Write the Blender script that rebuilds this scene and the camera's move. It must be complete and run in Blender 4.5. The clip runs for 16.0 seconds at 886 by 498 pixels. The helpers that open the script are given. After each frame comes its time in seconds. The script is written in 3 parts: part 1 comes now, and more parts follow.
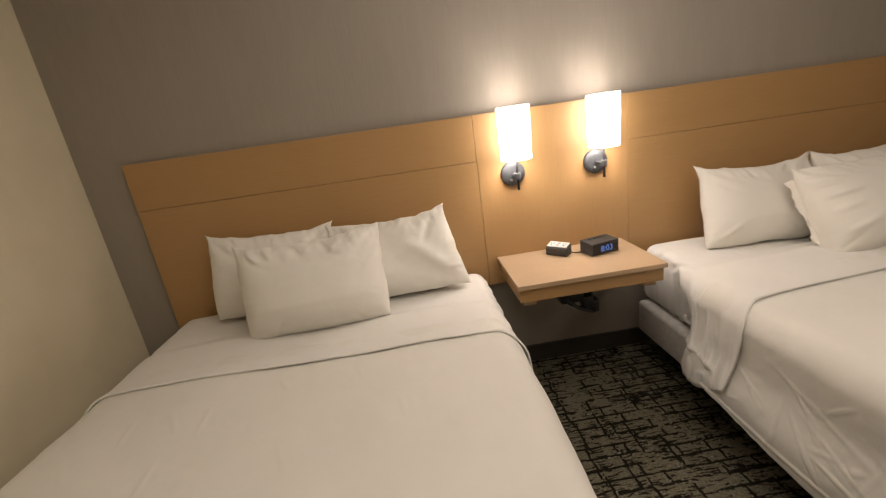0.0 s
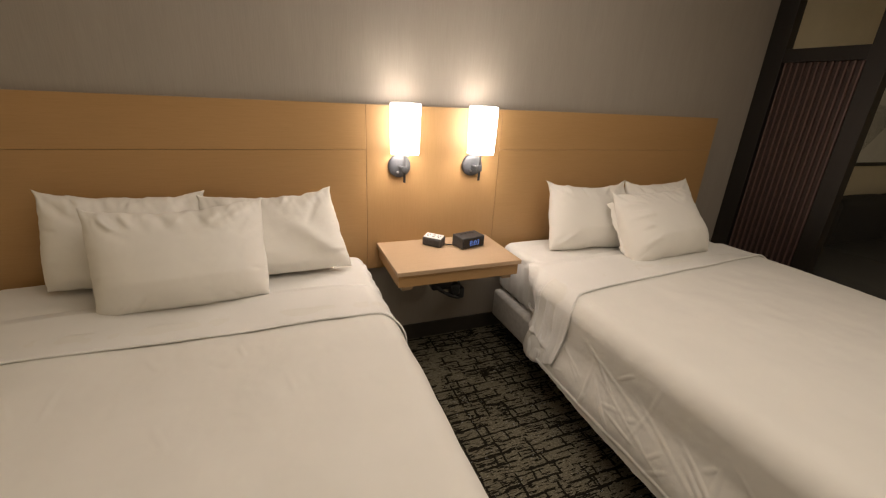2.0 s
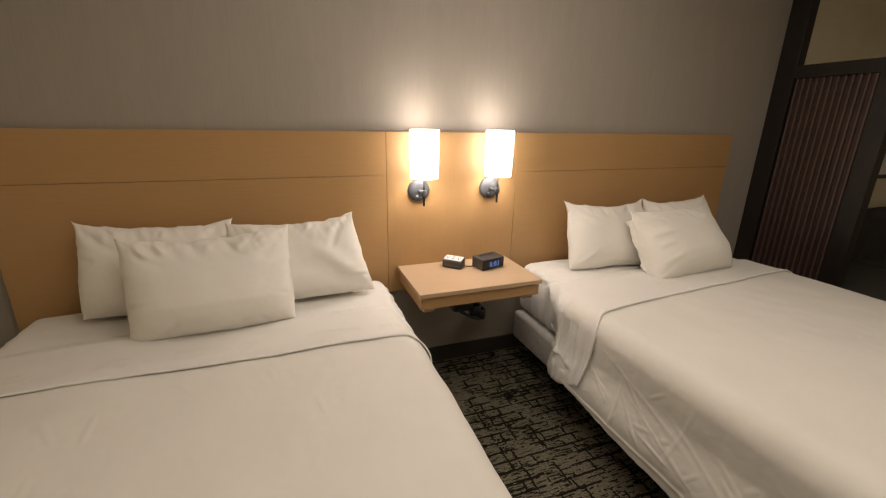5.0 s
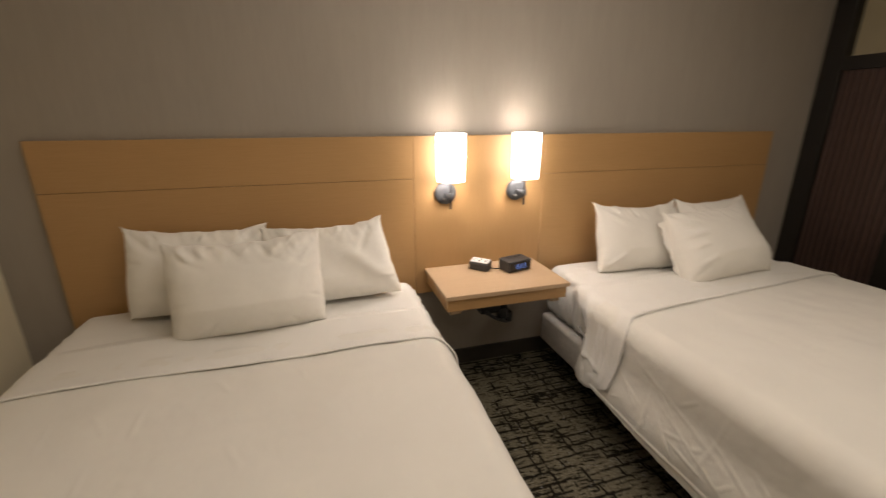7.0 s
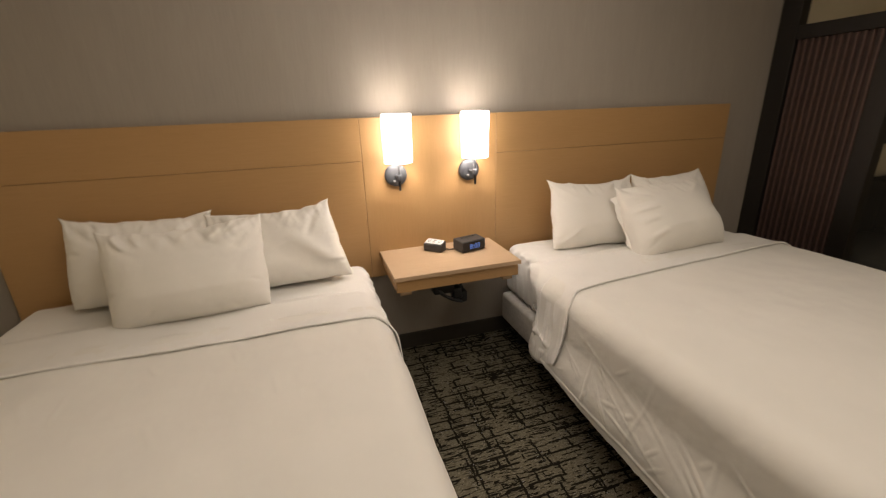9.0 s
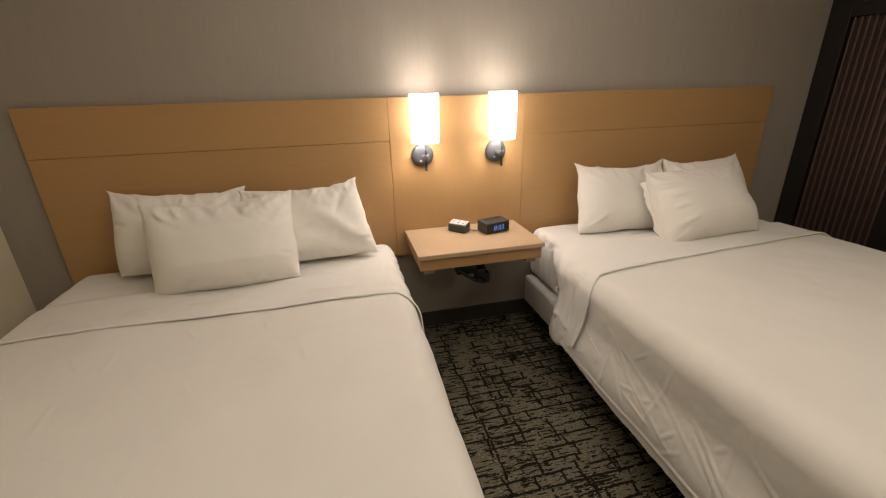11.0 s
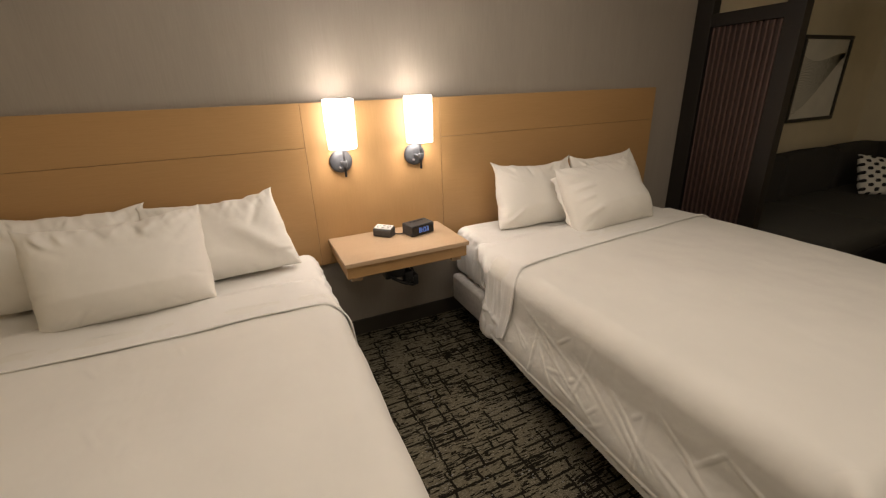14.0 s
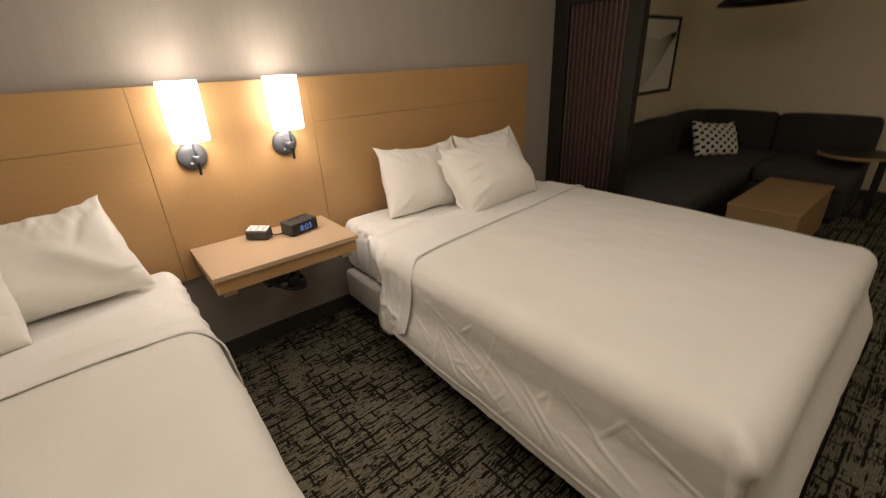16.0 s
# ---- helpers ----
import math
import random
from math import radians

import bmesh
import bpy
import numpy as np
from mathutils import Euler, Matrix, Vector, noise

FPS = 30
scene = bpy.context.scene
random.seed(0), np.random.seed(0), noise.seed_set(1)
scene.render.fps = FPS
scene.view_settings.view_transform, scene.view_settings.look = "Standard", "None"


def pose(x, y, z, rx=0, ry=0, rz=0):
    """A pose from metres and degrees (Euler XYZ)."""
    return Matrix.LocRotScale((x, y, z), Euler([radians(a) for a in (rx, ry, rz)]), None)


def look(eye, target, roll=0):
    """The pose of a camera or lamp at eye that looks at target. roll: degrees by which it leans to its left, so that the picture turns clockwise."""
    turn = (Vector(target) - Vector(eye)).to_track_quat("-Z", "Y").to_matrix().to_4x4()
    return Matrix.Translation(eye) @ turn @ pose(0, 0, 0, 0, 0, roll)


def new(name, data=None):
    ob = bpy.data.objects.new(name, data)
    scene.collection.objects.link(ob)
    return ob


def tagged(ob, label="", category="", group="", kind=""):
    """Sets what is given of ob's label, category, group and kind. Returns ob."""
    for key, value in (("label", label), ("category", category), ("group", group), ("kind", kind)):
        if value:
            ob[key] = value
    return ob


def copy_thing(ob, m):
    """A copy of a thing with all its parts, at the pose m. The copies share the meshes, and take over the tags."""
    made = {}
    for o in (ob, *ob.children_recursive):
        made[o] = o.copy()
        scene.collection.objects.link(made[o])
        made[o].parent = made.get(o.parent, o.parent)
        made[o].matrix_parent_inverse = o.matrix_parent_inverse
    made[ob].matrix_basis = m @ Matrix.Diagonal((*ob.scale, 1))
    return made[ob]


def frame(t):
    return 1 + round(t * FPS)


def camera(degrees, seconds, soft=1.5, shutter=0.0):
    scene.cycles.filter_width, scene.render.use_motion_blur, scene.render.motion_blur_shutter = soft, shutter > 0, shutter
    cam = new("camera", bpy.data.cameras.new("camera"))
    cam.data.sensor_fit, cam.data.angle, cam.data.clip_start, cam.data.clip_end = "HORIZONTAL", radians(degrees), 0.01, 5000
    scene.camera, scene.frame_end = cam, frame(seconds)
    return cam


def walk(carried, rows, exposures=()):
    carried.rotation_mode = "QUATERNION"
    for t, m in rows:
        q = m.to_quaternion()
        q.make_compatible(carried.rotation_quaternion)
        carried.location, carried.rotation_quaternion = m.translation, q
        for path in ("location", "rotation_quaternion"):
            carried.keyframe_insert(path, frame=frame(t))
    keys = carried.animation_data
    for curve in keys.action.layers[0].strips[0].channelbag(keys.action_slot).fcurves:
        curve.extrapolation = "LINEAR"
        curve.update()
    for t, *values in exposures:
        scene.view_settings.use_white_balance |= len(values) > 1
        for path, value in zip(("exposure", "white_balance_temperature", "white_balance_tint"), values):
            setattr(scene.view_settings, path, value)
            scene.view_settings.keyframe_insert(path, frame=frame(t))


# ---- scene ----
cam = camera(93.5, 16.0, 1.2, 0.5)
PATH = [
    (0, (-0.696, -2.042, 1.382), (-0.608, -0.132, 0.795), -8.2),
    (0.5, (-0.794, -2.096, 1.408), (-0.581, -0.197, 0.819), -8.5),
    (1, (-0.812, -2.116, 1.429), (-0.529, -0.227, 0.837), -6.4),
    (1.5, (-0.814, -2.098, 1.451), (-0.143, -0.332, 0.793), 3.6),
    (2, (-0.813, -2.122, 1.455), (-0.096, -0.392, 0.752), 3.1),
    (2.5, (-0.822, -2.134, 1.456), (-0.087, -0.395, 0.796), 3.3),
    (3, (-0.823, -2.146, 1.451), (-0.12, -0.38, 0.828), 2.7),
    (3.5, (-0.818, -2.149, 1.447), (-0.097, -0.387, 0.832), 2.9),
    (3.7, (-0.826, -2.145, 1.443), (-0.102, -0.382, 0.838), 2.4),
    (5.8, (-0.859, -2.130, 1.453), (-0.251, -0.320, 0.859), 1.0),
    (6, (-0.856, -2.132, 1.46), (-0.284, -0.313, 0.857), 1.2),
    (6.5, (-0.885, -2.12, 1.476), (-0.463, -0.26, 0.875), 1.0),
    (7, (-0.855, -2.143, 1.468), (-0.313, -0.313, 0.87), -0.1),
    (7.5, (-0.79, -2.199, 1.438), (0.121, -0.526, 0.83), 1.1),
    (8, (-0.775, -2.2, 1.438), (0.107, -0.532, 0.775), -0.0),
    (8.5, (-0.763, -2.199, 1.437), (-0.024, -0.456, 0.79), -0.1),
    (9, (-0.637, -2.225, 1.427), (-0.083, -0.416, 0.778), -1.9),
    (9.2, (-0.631, -2.211, 1.414), (-0.114, -0.421, 0.688), 0.3),
    (11.3, (-0.643, -2.262, 1.419), (-0.242, -0.436, 0.708), -1.9),
    (11.5, (-0.656, -2.257, 1.419), (-0.274, -0.421, 0.723), -1.9),
    (12, (-0.682, -2.27, 1.424), (-0.317, -0.423, 0.749), -1.5),
    (12.5, (-0.693, -2.282, 1.41), (-0.34, -0.431, 0.739), -2.3),
    (13, (-0.692, -2.265, 1.449), (-0.211, -0.455, 0.747), -3.1),
    (13.5, (-0.663, -2.268, 1.432), (-0.012, -0.515, 0.722), -2.0),
    (14, (-0.639, -2.269, 1.427), (0.119, -0.563, 0.708), -2.1),
    (14.5, (-0.642, -2.24, 1.433), (0.162, -0.556, 0.713), -2.1),
    (15, (-0.641, -2.199, 1.431), (0.233, -0.558, 0.695), -2.1),
    (15.5, (-0.625, -2.166, 1.434), (0.421, -0.641, 0.672), -1.5),
    (15.8, (-0.585, -2.161, 1.425), (0.578, -0.734, 0.643), -0.2),
    (16, (-0.54, -2.166, 1.419), (0.606, -0.745, 0.602), -2.7),
]
walk(cam, [(t, look(eye, target, roll)) for t, eye, target, roll in PATH])

# ---- world, lamps, exposure ----
world = bpy.data.worlds.new("world")
scene.world = world
world.use_nodes = True
world.node_tree.nodes["Background"].inputs["Color"].default_value = (0.9, 0.8, 0.65, 1)
world.node_tree.nodes["Background"].inputs["Strength"].default_value = 0.02
scene.view_settings.exposure = 0.0

SHADE_GLOW = 8.0       # radiance of the lit shades
BULB_WATTS = 5.8      # each sconce's bulb
BULB_COLOUR = (1.0, 0.90, 0.85)
ROOM_WATTS = 28.0      # unseen wide disc, added as soft fill over the beds
SCONCES = (-0.209, 0.209)


def bulb(name, x, y, z, watts, radius, colour):
    data = bpy.data.lights.new(name, "POINT")
    data.energy, data.shadow_soft_size, data.color = watts, radius, colour
    ob = new(name, data)
    ob.location = (x, y, z)
    return ob


for sx in SCONCES:
    bulb("sconce_bulb", sx, -0.105, 1.205, BULB_WATTS, 0.06, BULB_COLOUR)
# added fill under the ceiling, stands in for soft bounced light
overhead = bpy.data.lights.new("ceiling_fill", "AREA")
overhead.shape, overhead.size, overhead.energy, overhead.color = "DISK", 2.3, ROOM_WATTS, (1.0, 0.868, 0.745)
new("ceiling_fill", overhead).matrix_world = pose(0.05, -1.60, 2.57)
# second added fill, no visible fixture: lifts the divider screen and lounge walls
right_fill = bpy.data.lights.new("right_fill_light", "AREA")
right_fill.shape, right_fill.size, right_fill.energy, right_fill.color = "DISK", 0.6, 18.0, (1.0, 0.86, 0.70)
new("right_fill_light", right_fill).matrix_world = pose(2.0, -4.3, 2.57)

# ---- materials ----


def material(name):
    m = bpy.data.materials.new(name)
    m.use_nodes = True
    t = m.node_tree
    return m, t, t.nodes["Principled BSDF"]


def node(t, kind, **values):
    n = t.nodes.new(kind)
    for key, value in values.items():
        n.inputs[key.replace("_", " ")].default_value = value
    return n


def coords(t, scale=(1, 1, 1), turn=0.0):
    c = t.nodes.new("ShaderNodeTexCoord")
    m = t.nodes.new("ShaderNodeMapping")
    m.inputs["Scale"].default_value = scale
    m.inputs["Rotation"].default_value = (0, 0, turn)
    t.links.new(c.outputs["Object"], m.inputs["Vector"])
    return m.outputs["Vector"]


def ramp(t, value, stops):
    r = t.nodes.new("ShaderNodeValToRGB")
    e = r.color_ramp.elements
    while len(e) < len(stops):
        e.new(0.5)
    for k, (p, c) in enumerate(stops):
        e[k].position, e[k].color = p, (*c, 1)
    t.links.new(value, r.inputs["Fac"])
    return r.outputs["Color"]


def bump(t, shader, value, strength, distance):
    b = node(t, "ShaderNodeBump", Strength=strength, Distance=distance)
    t.links.new(value, b.inputs["Height"])
    t.links.new(b.outputs["Normal"], shader.inputs["Normal"])
    return b


def noise_tex(t, vec, scale, detail=4.0, rough=0.55, distortion=0.0):
    n = node(t, "ShaderNodeTexNoise", Scale=scale, Detail=detail, Roughness=rough, Distortion=distortion)
    t.links.new(vec, n.inputs["Vector"])
    return n.outputs["Fac"]


def mix(t, fac, a, b, kind="MIX"):
    m = t.nodes.new("ShaderNodeMix")
    m.data_type, m.blend_type = "RGBA", kind
    for value, key in ((fac, 0), (a, 6), (b, 7)):
        if hasattr(value, "is_linked"):
            t.links.new(value, m.inputs[key])
        else:
            m.inputs[key].default_value = value if key == 0 else (*value, 1)
    return m.outputs[2]


def maths(t, op, a, b=0.0):
    m = t.nodes.new("ShaderNodeMath")
    m.operation = op
    for k, value in enumerate((a, b)):
        if hasattr(value, "is_linked"):
            t.links.new(value, m.inputs[k])
        else:
            m.inputs[k].default_value = value
    return m.outputs[0]


def simple(name, colour, rough=0.5, metal=0.0, vary=0.15, scale=30.0, relief=0.1, distance=0.001):
    m, t, p = material(name)
    v = coords(t)
    n = noise_tex(t, v, scale)
    lo, hi = [c * (1 - vary) for c in colour], [min(1, c * (1 + vary)) for c in colour]
    t.links.new(ramp(t, n, ((0.3, lo), (0.7, hi))), p.inputs["Base Color"])
    p.inputs["Roughness"].default_value, p.inputs["Metallic"].default_value = rough, metal
    bump(t, p, noise_tex(t, v, scale * 8), relief, distance)
    return m


def wood(name, lo, hi, turn_to_x=True, rough=0.42):
    """Fine straight veneer grain with pores and broad tone changes from piece to piece."""
    m, t, p = material(name)
    grain = coords(t, (1.2, 30, 30) if turn_to_x else (30, 30, 1.2))
    broad = coords(t, (0.5, 3, 3) if turn_to_x else (3, 3, 0.5))
    fine = noise_tex(t, grain, 6.0, 6.0, 0.6, 0.3)
    wide = noise_tex(t, broad, 2.0, 3.0)
    base = ramp(t, fine, ((0.25, lo), (0.75, hi)))
    base = mix(t, 0.35, base, ramp(t, wide, ((0.3, lo), (0.7, hi))))
    pores = ramp(t, noise_tex(t, grain, 24.0, 2.0), ((0.30, (0.72, 0.70, 0.68)), (0.42, (1, 1, 1))))
    t.links.new(mix(t, 0.25, base, pores, "MULTIPLY"), p.inputs["Base Color"])
    p.inputs["Roughness"].default_value = rough
    bump(t, p, fine, 0.08, 0.001)
    return m


def linen(name, colour):
    m, t, p = material(name)
    v = coords(t)
    t.links.new(ramp(t, noise_tex(t, v, 5.0, 3.0), ((0.3, [c * 0.96 for c in colour]), (0.7, colour))), p.inputs["Base Color"])
    p.inputs["Roughness"].default_value = 0.85
    p.inputs["Sheen Weight"].default_value = 0.15
    weave = maths(t, "ADD", noise_tex(t, v, 420.0, 2.0), noise_tex(t, v, 28.0, 4.0))
    bump(t, p, weave, 0.22, 0.0016)
    return m


def wall_cover(name, lo, hi):
    """Woven vinyl wall covering with fine upright threads."""
    m, t, p = material(name)
    threads = noise_tex(t, coords(t, (260, 260, 9)), 1.0, 4.0, 0.65)
    cloth = noise_tex(t, coords(t, (18, 18, 2.5)), 1.0, 4.0)
    base = mix(t, 0.35, ramp(t, threads, ((0.3, lo), (0.7, hi))), ramp(t, cloth, ((0.3, lo), (0.7, hi))))
    t.links.new(base, p.inputs["Base Color"])
    p.inputs["Roughness"].default_value = 0.7
    p.inputs["Specular IOR Level"].default_value = 0.25
    bump(t, p, threads, 0.12, 0.0006)
    return m


def carpet(name):
    """Loop-pile carpet: olive-grey blocks broken by dark lines and dashes across the room."""
    m, t, p = material(name)
    flat = coords(t)
    wob = node(t, "ShaderNodeTexNoise", Scale=22.0, Detail=5.0, Roughness=0.7)
    t.links.new(flat, wob.inputs["Vector"])
    shift = t.nodes.new("ShaderNodeVectorMath")
    shift.operation = "MULTIPLY_ADD"
    shift.inputs[1].default_value, shift.inputs[2].default_value = (0.034, 0.017, 0), (-0.017, -0.0085, 0)
    t.links.new(wob.outputs["Color"], shift.inputs[0])
    add = t.nodes.new("ShaderNodeVectorMath")
    t.links.new(flat, add.inputs[0])
    t.links.new(shift.outputs[0], add.inputs[1])
    bent = add.outputs[0]
    def lines(width, row, mortar, offset, often, spot, bound):
        """Broken dark lines round blocks of a size; bound says how many of them show."""
        b = node(t, "ShaderNodeTexBrick", Scale=1.0, Mortar_Size=mortar, Mortar_Smooth=0.2, Brick_Width=width, Row_Height=row)
        b.offset, b.offset_frequency, b.squash, b.squash_frequency = offset, often, 0.7, 2
        t.links.new(bent, b.inputs["Vector"])
        return maths(t, "MULTIPLY", b.outputs["Fac"], maths(t, "GREATER_THAN", noise_tex(t, flat, spot, 3.0), bound))

    def dashes(sx, sy, bound):
        at = t.nodes.new("ShaderNodeMapping")
        at.inputs["Scale"].default_value = (sx, sy, 1)
        t.links.new(bent, at.inputs["Vector"])
        value = maths(t, "ADD", noise_tex(t, at.outputs[0], 1.0, 2.0, 0.6), maths(t, "MULTIPLY", noise_tex(t, flat, 6.0, 3.0), 0.5))
        return maths(t, "GREATER_THAN", value, bound)

    dark = lines(0.165, 0.056, 0.0058, 0.37, 2, 7.0, 0.45)
    dark = maths(t, "MAXIMUM", dark, lines(0.145, 0.42, 0.0055, 0.45, 2, 6.0, 0.49))
    dark = maths(t, "MAXIMUM", dark, lines(0.26, 0.024, 0.0032, 0.4, 2, 21.0, 0.53))
    dark = maths(t, "MAXIMUM", dark, dashes(19, 135, 0.825))
    blots = maths(t, "GREATER_THAN", noise_tex(t, bent, 19.0, 4.0, 0.7), 0.69)
    dark = maths(t, "MAXIMUM", dark, blots)
    yarn = noise_tex(t, coords(t, (90, 260, 1)), 1.0, 3.0, 0.75)
    body = ramp(t, yarn, ((0.28, (0.072, 0.063, 0.041)), (0.55, (0.142, 0.126, 0.086)), (0.72, (0.36, 0.33, 0.27))))
    deep = ramp(t, yarn, ((0.3, (0.007, 0.006, 0.004)), (0.7, (0.018, 0.015, 0.011))))
    flecks = maths(t, "MULTIPLY", maths(t, "GREATER_THAN", noise_tex(t, coords(t, (60, 140, 1)), 1.0, 1.0), 0.70), maths(t, "GREATER_THAN", noise_tex(t, flat, 9.0, 2.0), 0.52))
    t.links.new(mix(t, flecks, mix(t, dark, body, deep), (0.27, 0.27, 0.27)), p.inputs["Base Color"])
    p.inputs["Roughness"].default_value = 0.95
    p.inputs["Specular IOR Level"].default_value = 0.08
    bump(t, p, maths(t, "SUBTRACT", yarn, maths(t, "MULTIPLY", dark, 0.5)), 0.5, 0.004)
    return m


def pattern_cloth(name):
    """Off-white cloth with staggered black facets."""
    m, t, p = material(name)
    at = t.nodes.new("ShaderNodeSeparateXYZ")
    t.links.new(coords(t), at.inputs[0])
    across = maths(t, "COSINE", maths(t, "MULTIPLY", at.outputs["X"], 72.0))
    up = maths(t, "COSINE", maths(t, "MULTIPLY", at.outputs["Z"], 84.0))
    tone = ramp(t, maths(t, "MULTIPLY", across, up), ((0.27, (0.72, 0.70, 0.65)), (0.31, (0.012, 0.012, 0.014))))
    t.links.new(tone, p.inputs["Base Color"])
    p.inputs["Roughness"].default_value = 0.9
    return m


def glow(name, colour, strength, base=(0.8, 0.78, 0.74)):
    m, t, p = material(name)
    v = coords(t)
    t.links.new(ramp(t, noise_tex(t, v, 60.0), ((0.3, [c * 0.97 for c in base]), (0.7, base))), p.inputs["Base Color"])
    p.inputs["Emission Color"].default_value = (*colour, 1)
    p.inputs["Emission Strength"].default_value = strength
    p.inputs["Roughness"].default_value = 0.6
    return m


WALL = wall_cover("taupe_wall_covering", (0.315, 0.280, 0.240), (0.365, 0.326, 0.280))
CREAM = simple("cream_wall_paint", (0.76, 0.68, 0.50), 0.75, 0, 0.03, 6.0, 0.25, 0.002)
CEILING = simple("white_ceiling_paint", (0.82, 0.79, 0.72), 0.85, 0, 0.03, 8.0, 0.3, 0.002)
CARPET = carpet("patterned_loop_carpet")
BASE = simple("dark_taupe_baseboard", (0.045, 0.038, 0.030), 0.5, 0, 0.08, 12.0)
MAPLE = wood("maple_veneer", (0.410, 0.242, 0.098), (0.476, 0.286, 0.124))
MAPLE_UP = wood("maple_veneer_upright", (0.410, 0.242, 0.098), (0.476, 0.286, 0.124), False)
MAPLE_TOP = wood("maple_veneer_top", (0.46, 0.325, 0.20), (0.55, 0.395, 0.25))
GROOVE = simple("dark_seam", (0.20, 0.115, 0.048), 0.8)
SHEET = linen("white_cotton_sheet", (0.80, 0.78, 0.74))
COVER = linen("white_bed_cover", (0.78, 0.755, 0.70))
CASE = linen("white_pillow_case", (0.82, 0.79, 0.73))
BOX_CLOTH = simple("grey_box_spring_ticking", (0.58, 0.56, 0.53), 0.9, 0, 0.1, 40.0, 0.3)
BLACK_METAL = simple("black_painted_steel", (0.018, 0.018, 0.02), 0.42, 0.3, 0.2, 50.0)
DARK_METAL = simple("dark_bronze_metal", (0.065, 0.067, 0.072), 0.55, 0.2, 0.15, 40.0)
STEEL = simple("brushed_nickel", (0.40, 0.39, 0.38), 0.34, 1.0, 0.08, 60.0)
BLACK_PLASTIC = simple("black_plastic", (0.016, 0.016, 0.017), 0.32, 0, 0.2, 80.0)
GREY_PLASTIC = simple("dark_grey_plastic", (0.05, 0.048, 0.047), 0.45, 0, 0.2, 80.0)
WHITE_PLASTIC = simple("white_plastic", (0.75, 0.74, 0.71), 0.35, 0, 0.04, 40.0)
DISPLAY = simple("smoked_display", (0.008, 0.009, 0.014), 0.12, 0, 0.05, 10.0, 0.0)
DIGITS = glow("blue_digits", (0.20, 0.38, 1.0), 0.45, (0.02, 0.05, 0.3))
SHADE = glow("lit_white_glass", (1.0, 0.90, 0.83), SHADE_GLOW)
ESPRESSO = wood("espresso_stained_wood", (0.010, 0.0078, 0.0062), (0.019, 0.0145, 0.0115), False, 0.42)
PANEL_BACK = simple("dark_brown_gloss_panel", (0.045, 0.026, 0.021), 0.40, 0, 0.2, 20.0, 0.05)
COPPER = simple("rose_copper_rod", (0.16, 0.102, 0.086), 0.42, 0.4, 0.1, 40.0)
SOFA = simple("charcoal_upholstery", (0.034, 0.031, 0.028), 0.95, 0, 0.3, 160.0, 0.5, 0.002)
SOFA_SEAT = simple("dark_olive_upholstery", (0.045, 0.042, 0.034), 0.95, 0, 0.3, 160.0, 0.5, 0.002)
PATTERN = pattern_cloth("faceted_pattern_cloth")
TAN_WOOD = wood("tan_oak_veneer", (0.30, 0.185, 0.085), (0.40, 0.255, 0.125))
ART_PAPER = simple("pale_art_paper", (0.80, 0.79, 0.73), 0.5, 0, 0.06, 5.0)
ART_GREY = simple("grey_ink", (0.33, 0.33, 0.30), 0.7, 0, 0.1, 30.0)
GLASS_DARK = simple("black_frame_lacquer", (0.014, 0.012, 0.011), 0.35, 0, 0.1, 30.0)
BRASS_IN = simple("black_pendant_enamel", (0.012, 0.011, 0.010), 0.5, 0.1, 0.1, 30.0)

# ---- mesh helpers ----


def mesh_object(name, me, mat, parent=None, label="", smooth=True):
    me.materials.append(mat)
    if smooth:
        me.shade_smooth()
    ob = new(name, me)
    if parent:
        ob.parent = parent
    if label:
        ob["label"] = label
    return ob


def part(name, bm, mat, parent=None, label="", smooth=False):
    me = bpy.data.meshes.new(name)
    bmesh.ops.recalc_face_normals(bm, faces=bm.faces)
    bm.to_mesh(me)
    bm.free()
    return mesh_object(name, me, mat, parent, label, smooth)


def thing(name, m, label, category, group=""):
    ob = new(name)
    ob.empty_display_size = 0.1
    ob.matrix_basis = m
    return tagged(ob, label, category, group)


def box(x0, y0, z0, x1, y1, z1, bev=0.003, seg=2, bm=None):
    bm = bm or bmesh.new()
    m = Matrix.LocRotScale(((x0 + x1) / 2, (y0 + y1) / 2, (z0 + z1) / 2), None, (abs(x1 - x0), abs(y1 - y0), abs(z1 - z0)))
    vs = bmesh.ops.create_cube(bm, size=1.0, matrix=m)["verts"]
    if bev:
        edges = list({e for v in vs for e in v.link_edges})
        bmesh.ops.bevel(bm, geom=edges, offset=bev, segments=seg, affect="EDGES", profile=0.5)
    return bm


def lathe(profile, seg=40, bm=None, m=Matrix()):
    """Turns (radius, z) pairs about z; radius 0 closes the end."""
    bm = bm or bmesh.new()
    rings = []
    for r, z in profile:
        if r < 1e-6:
            rings.append([bm.verts.new(m @ Vector((0, 0, z)))])
        else:
            rings.append([bm.verts.new(m @ Vector((r * math.cos(k * math.tau / seg), r * math.sin(k * math.tau / seg), z))) for k in range(seg)])
    for a, b in zip(rings, rings[1:]):
        for k in range(seg):
            j = (k + 1) % seg
            ring = [a[k % len(a)], a[j % len(a)], b[j % len(b)], b[k % len(b)]]
            ring = [v for n, v in enumerate(ring) if v not in ring[:n]]
            if len(ring) > 2:
                bm.faces.new(ring)
    return bm


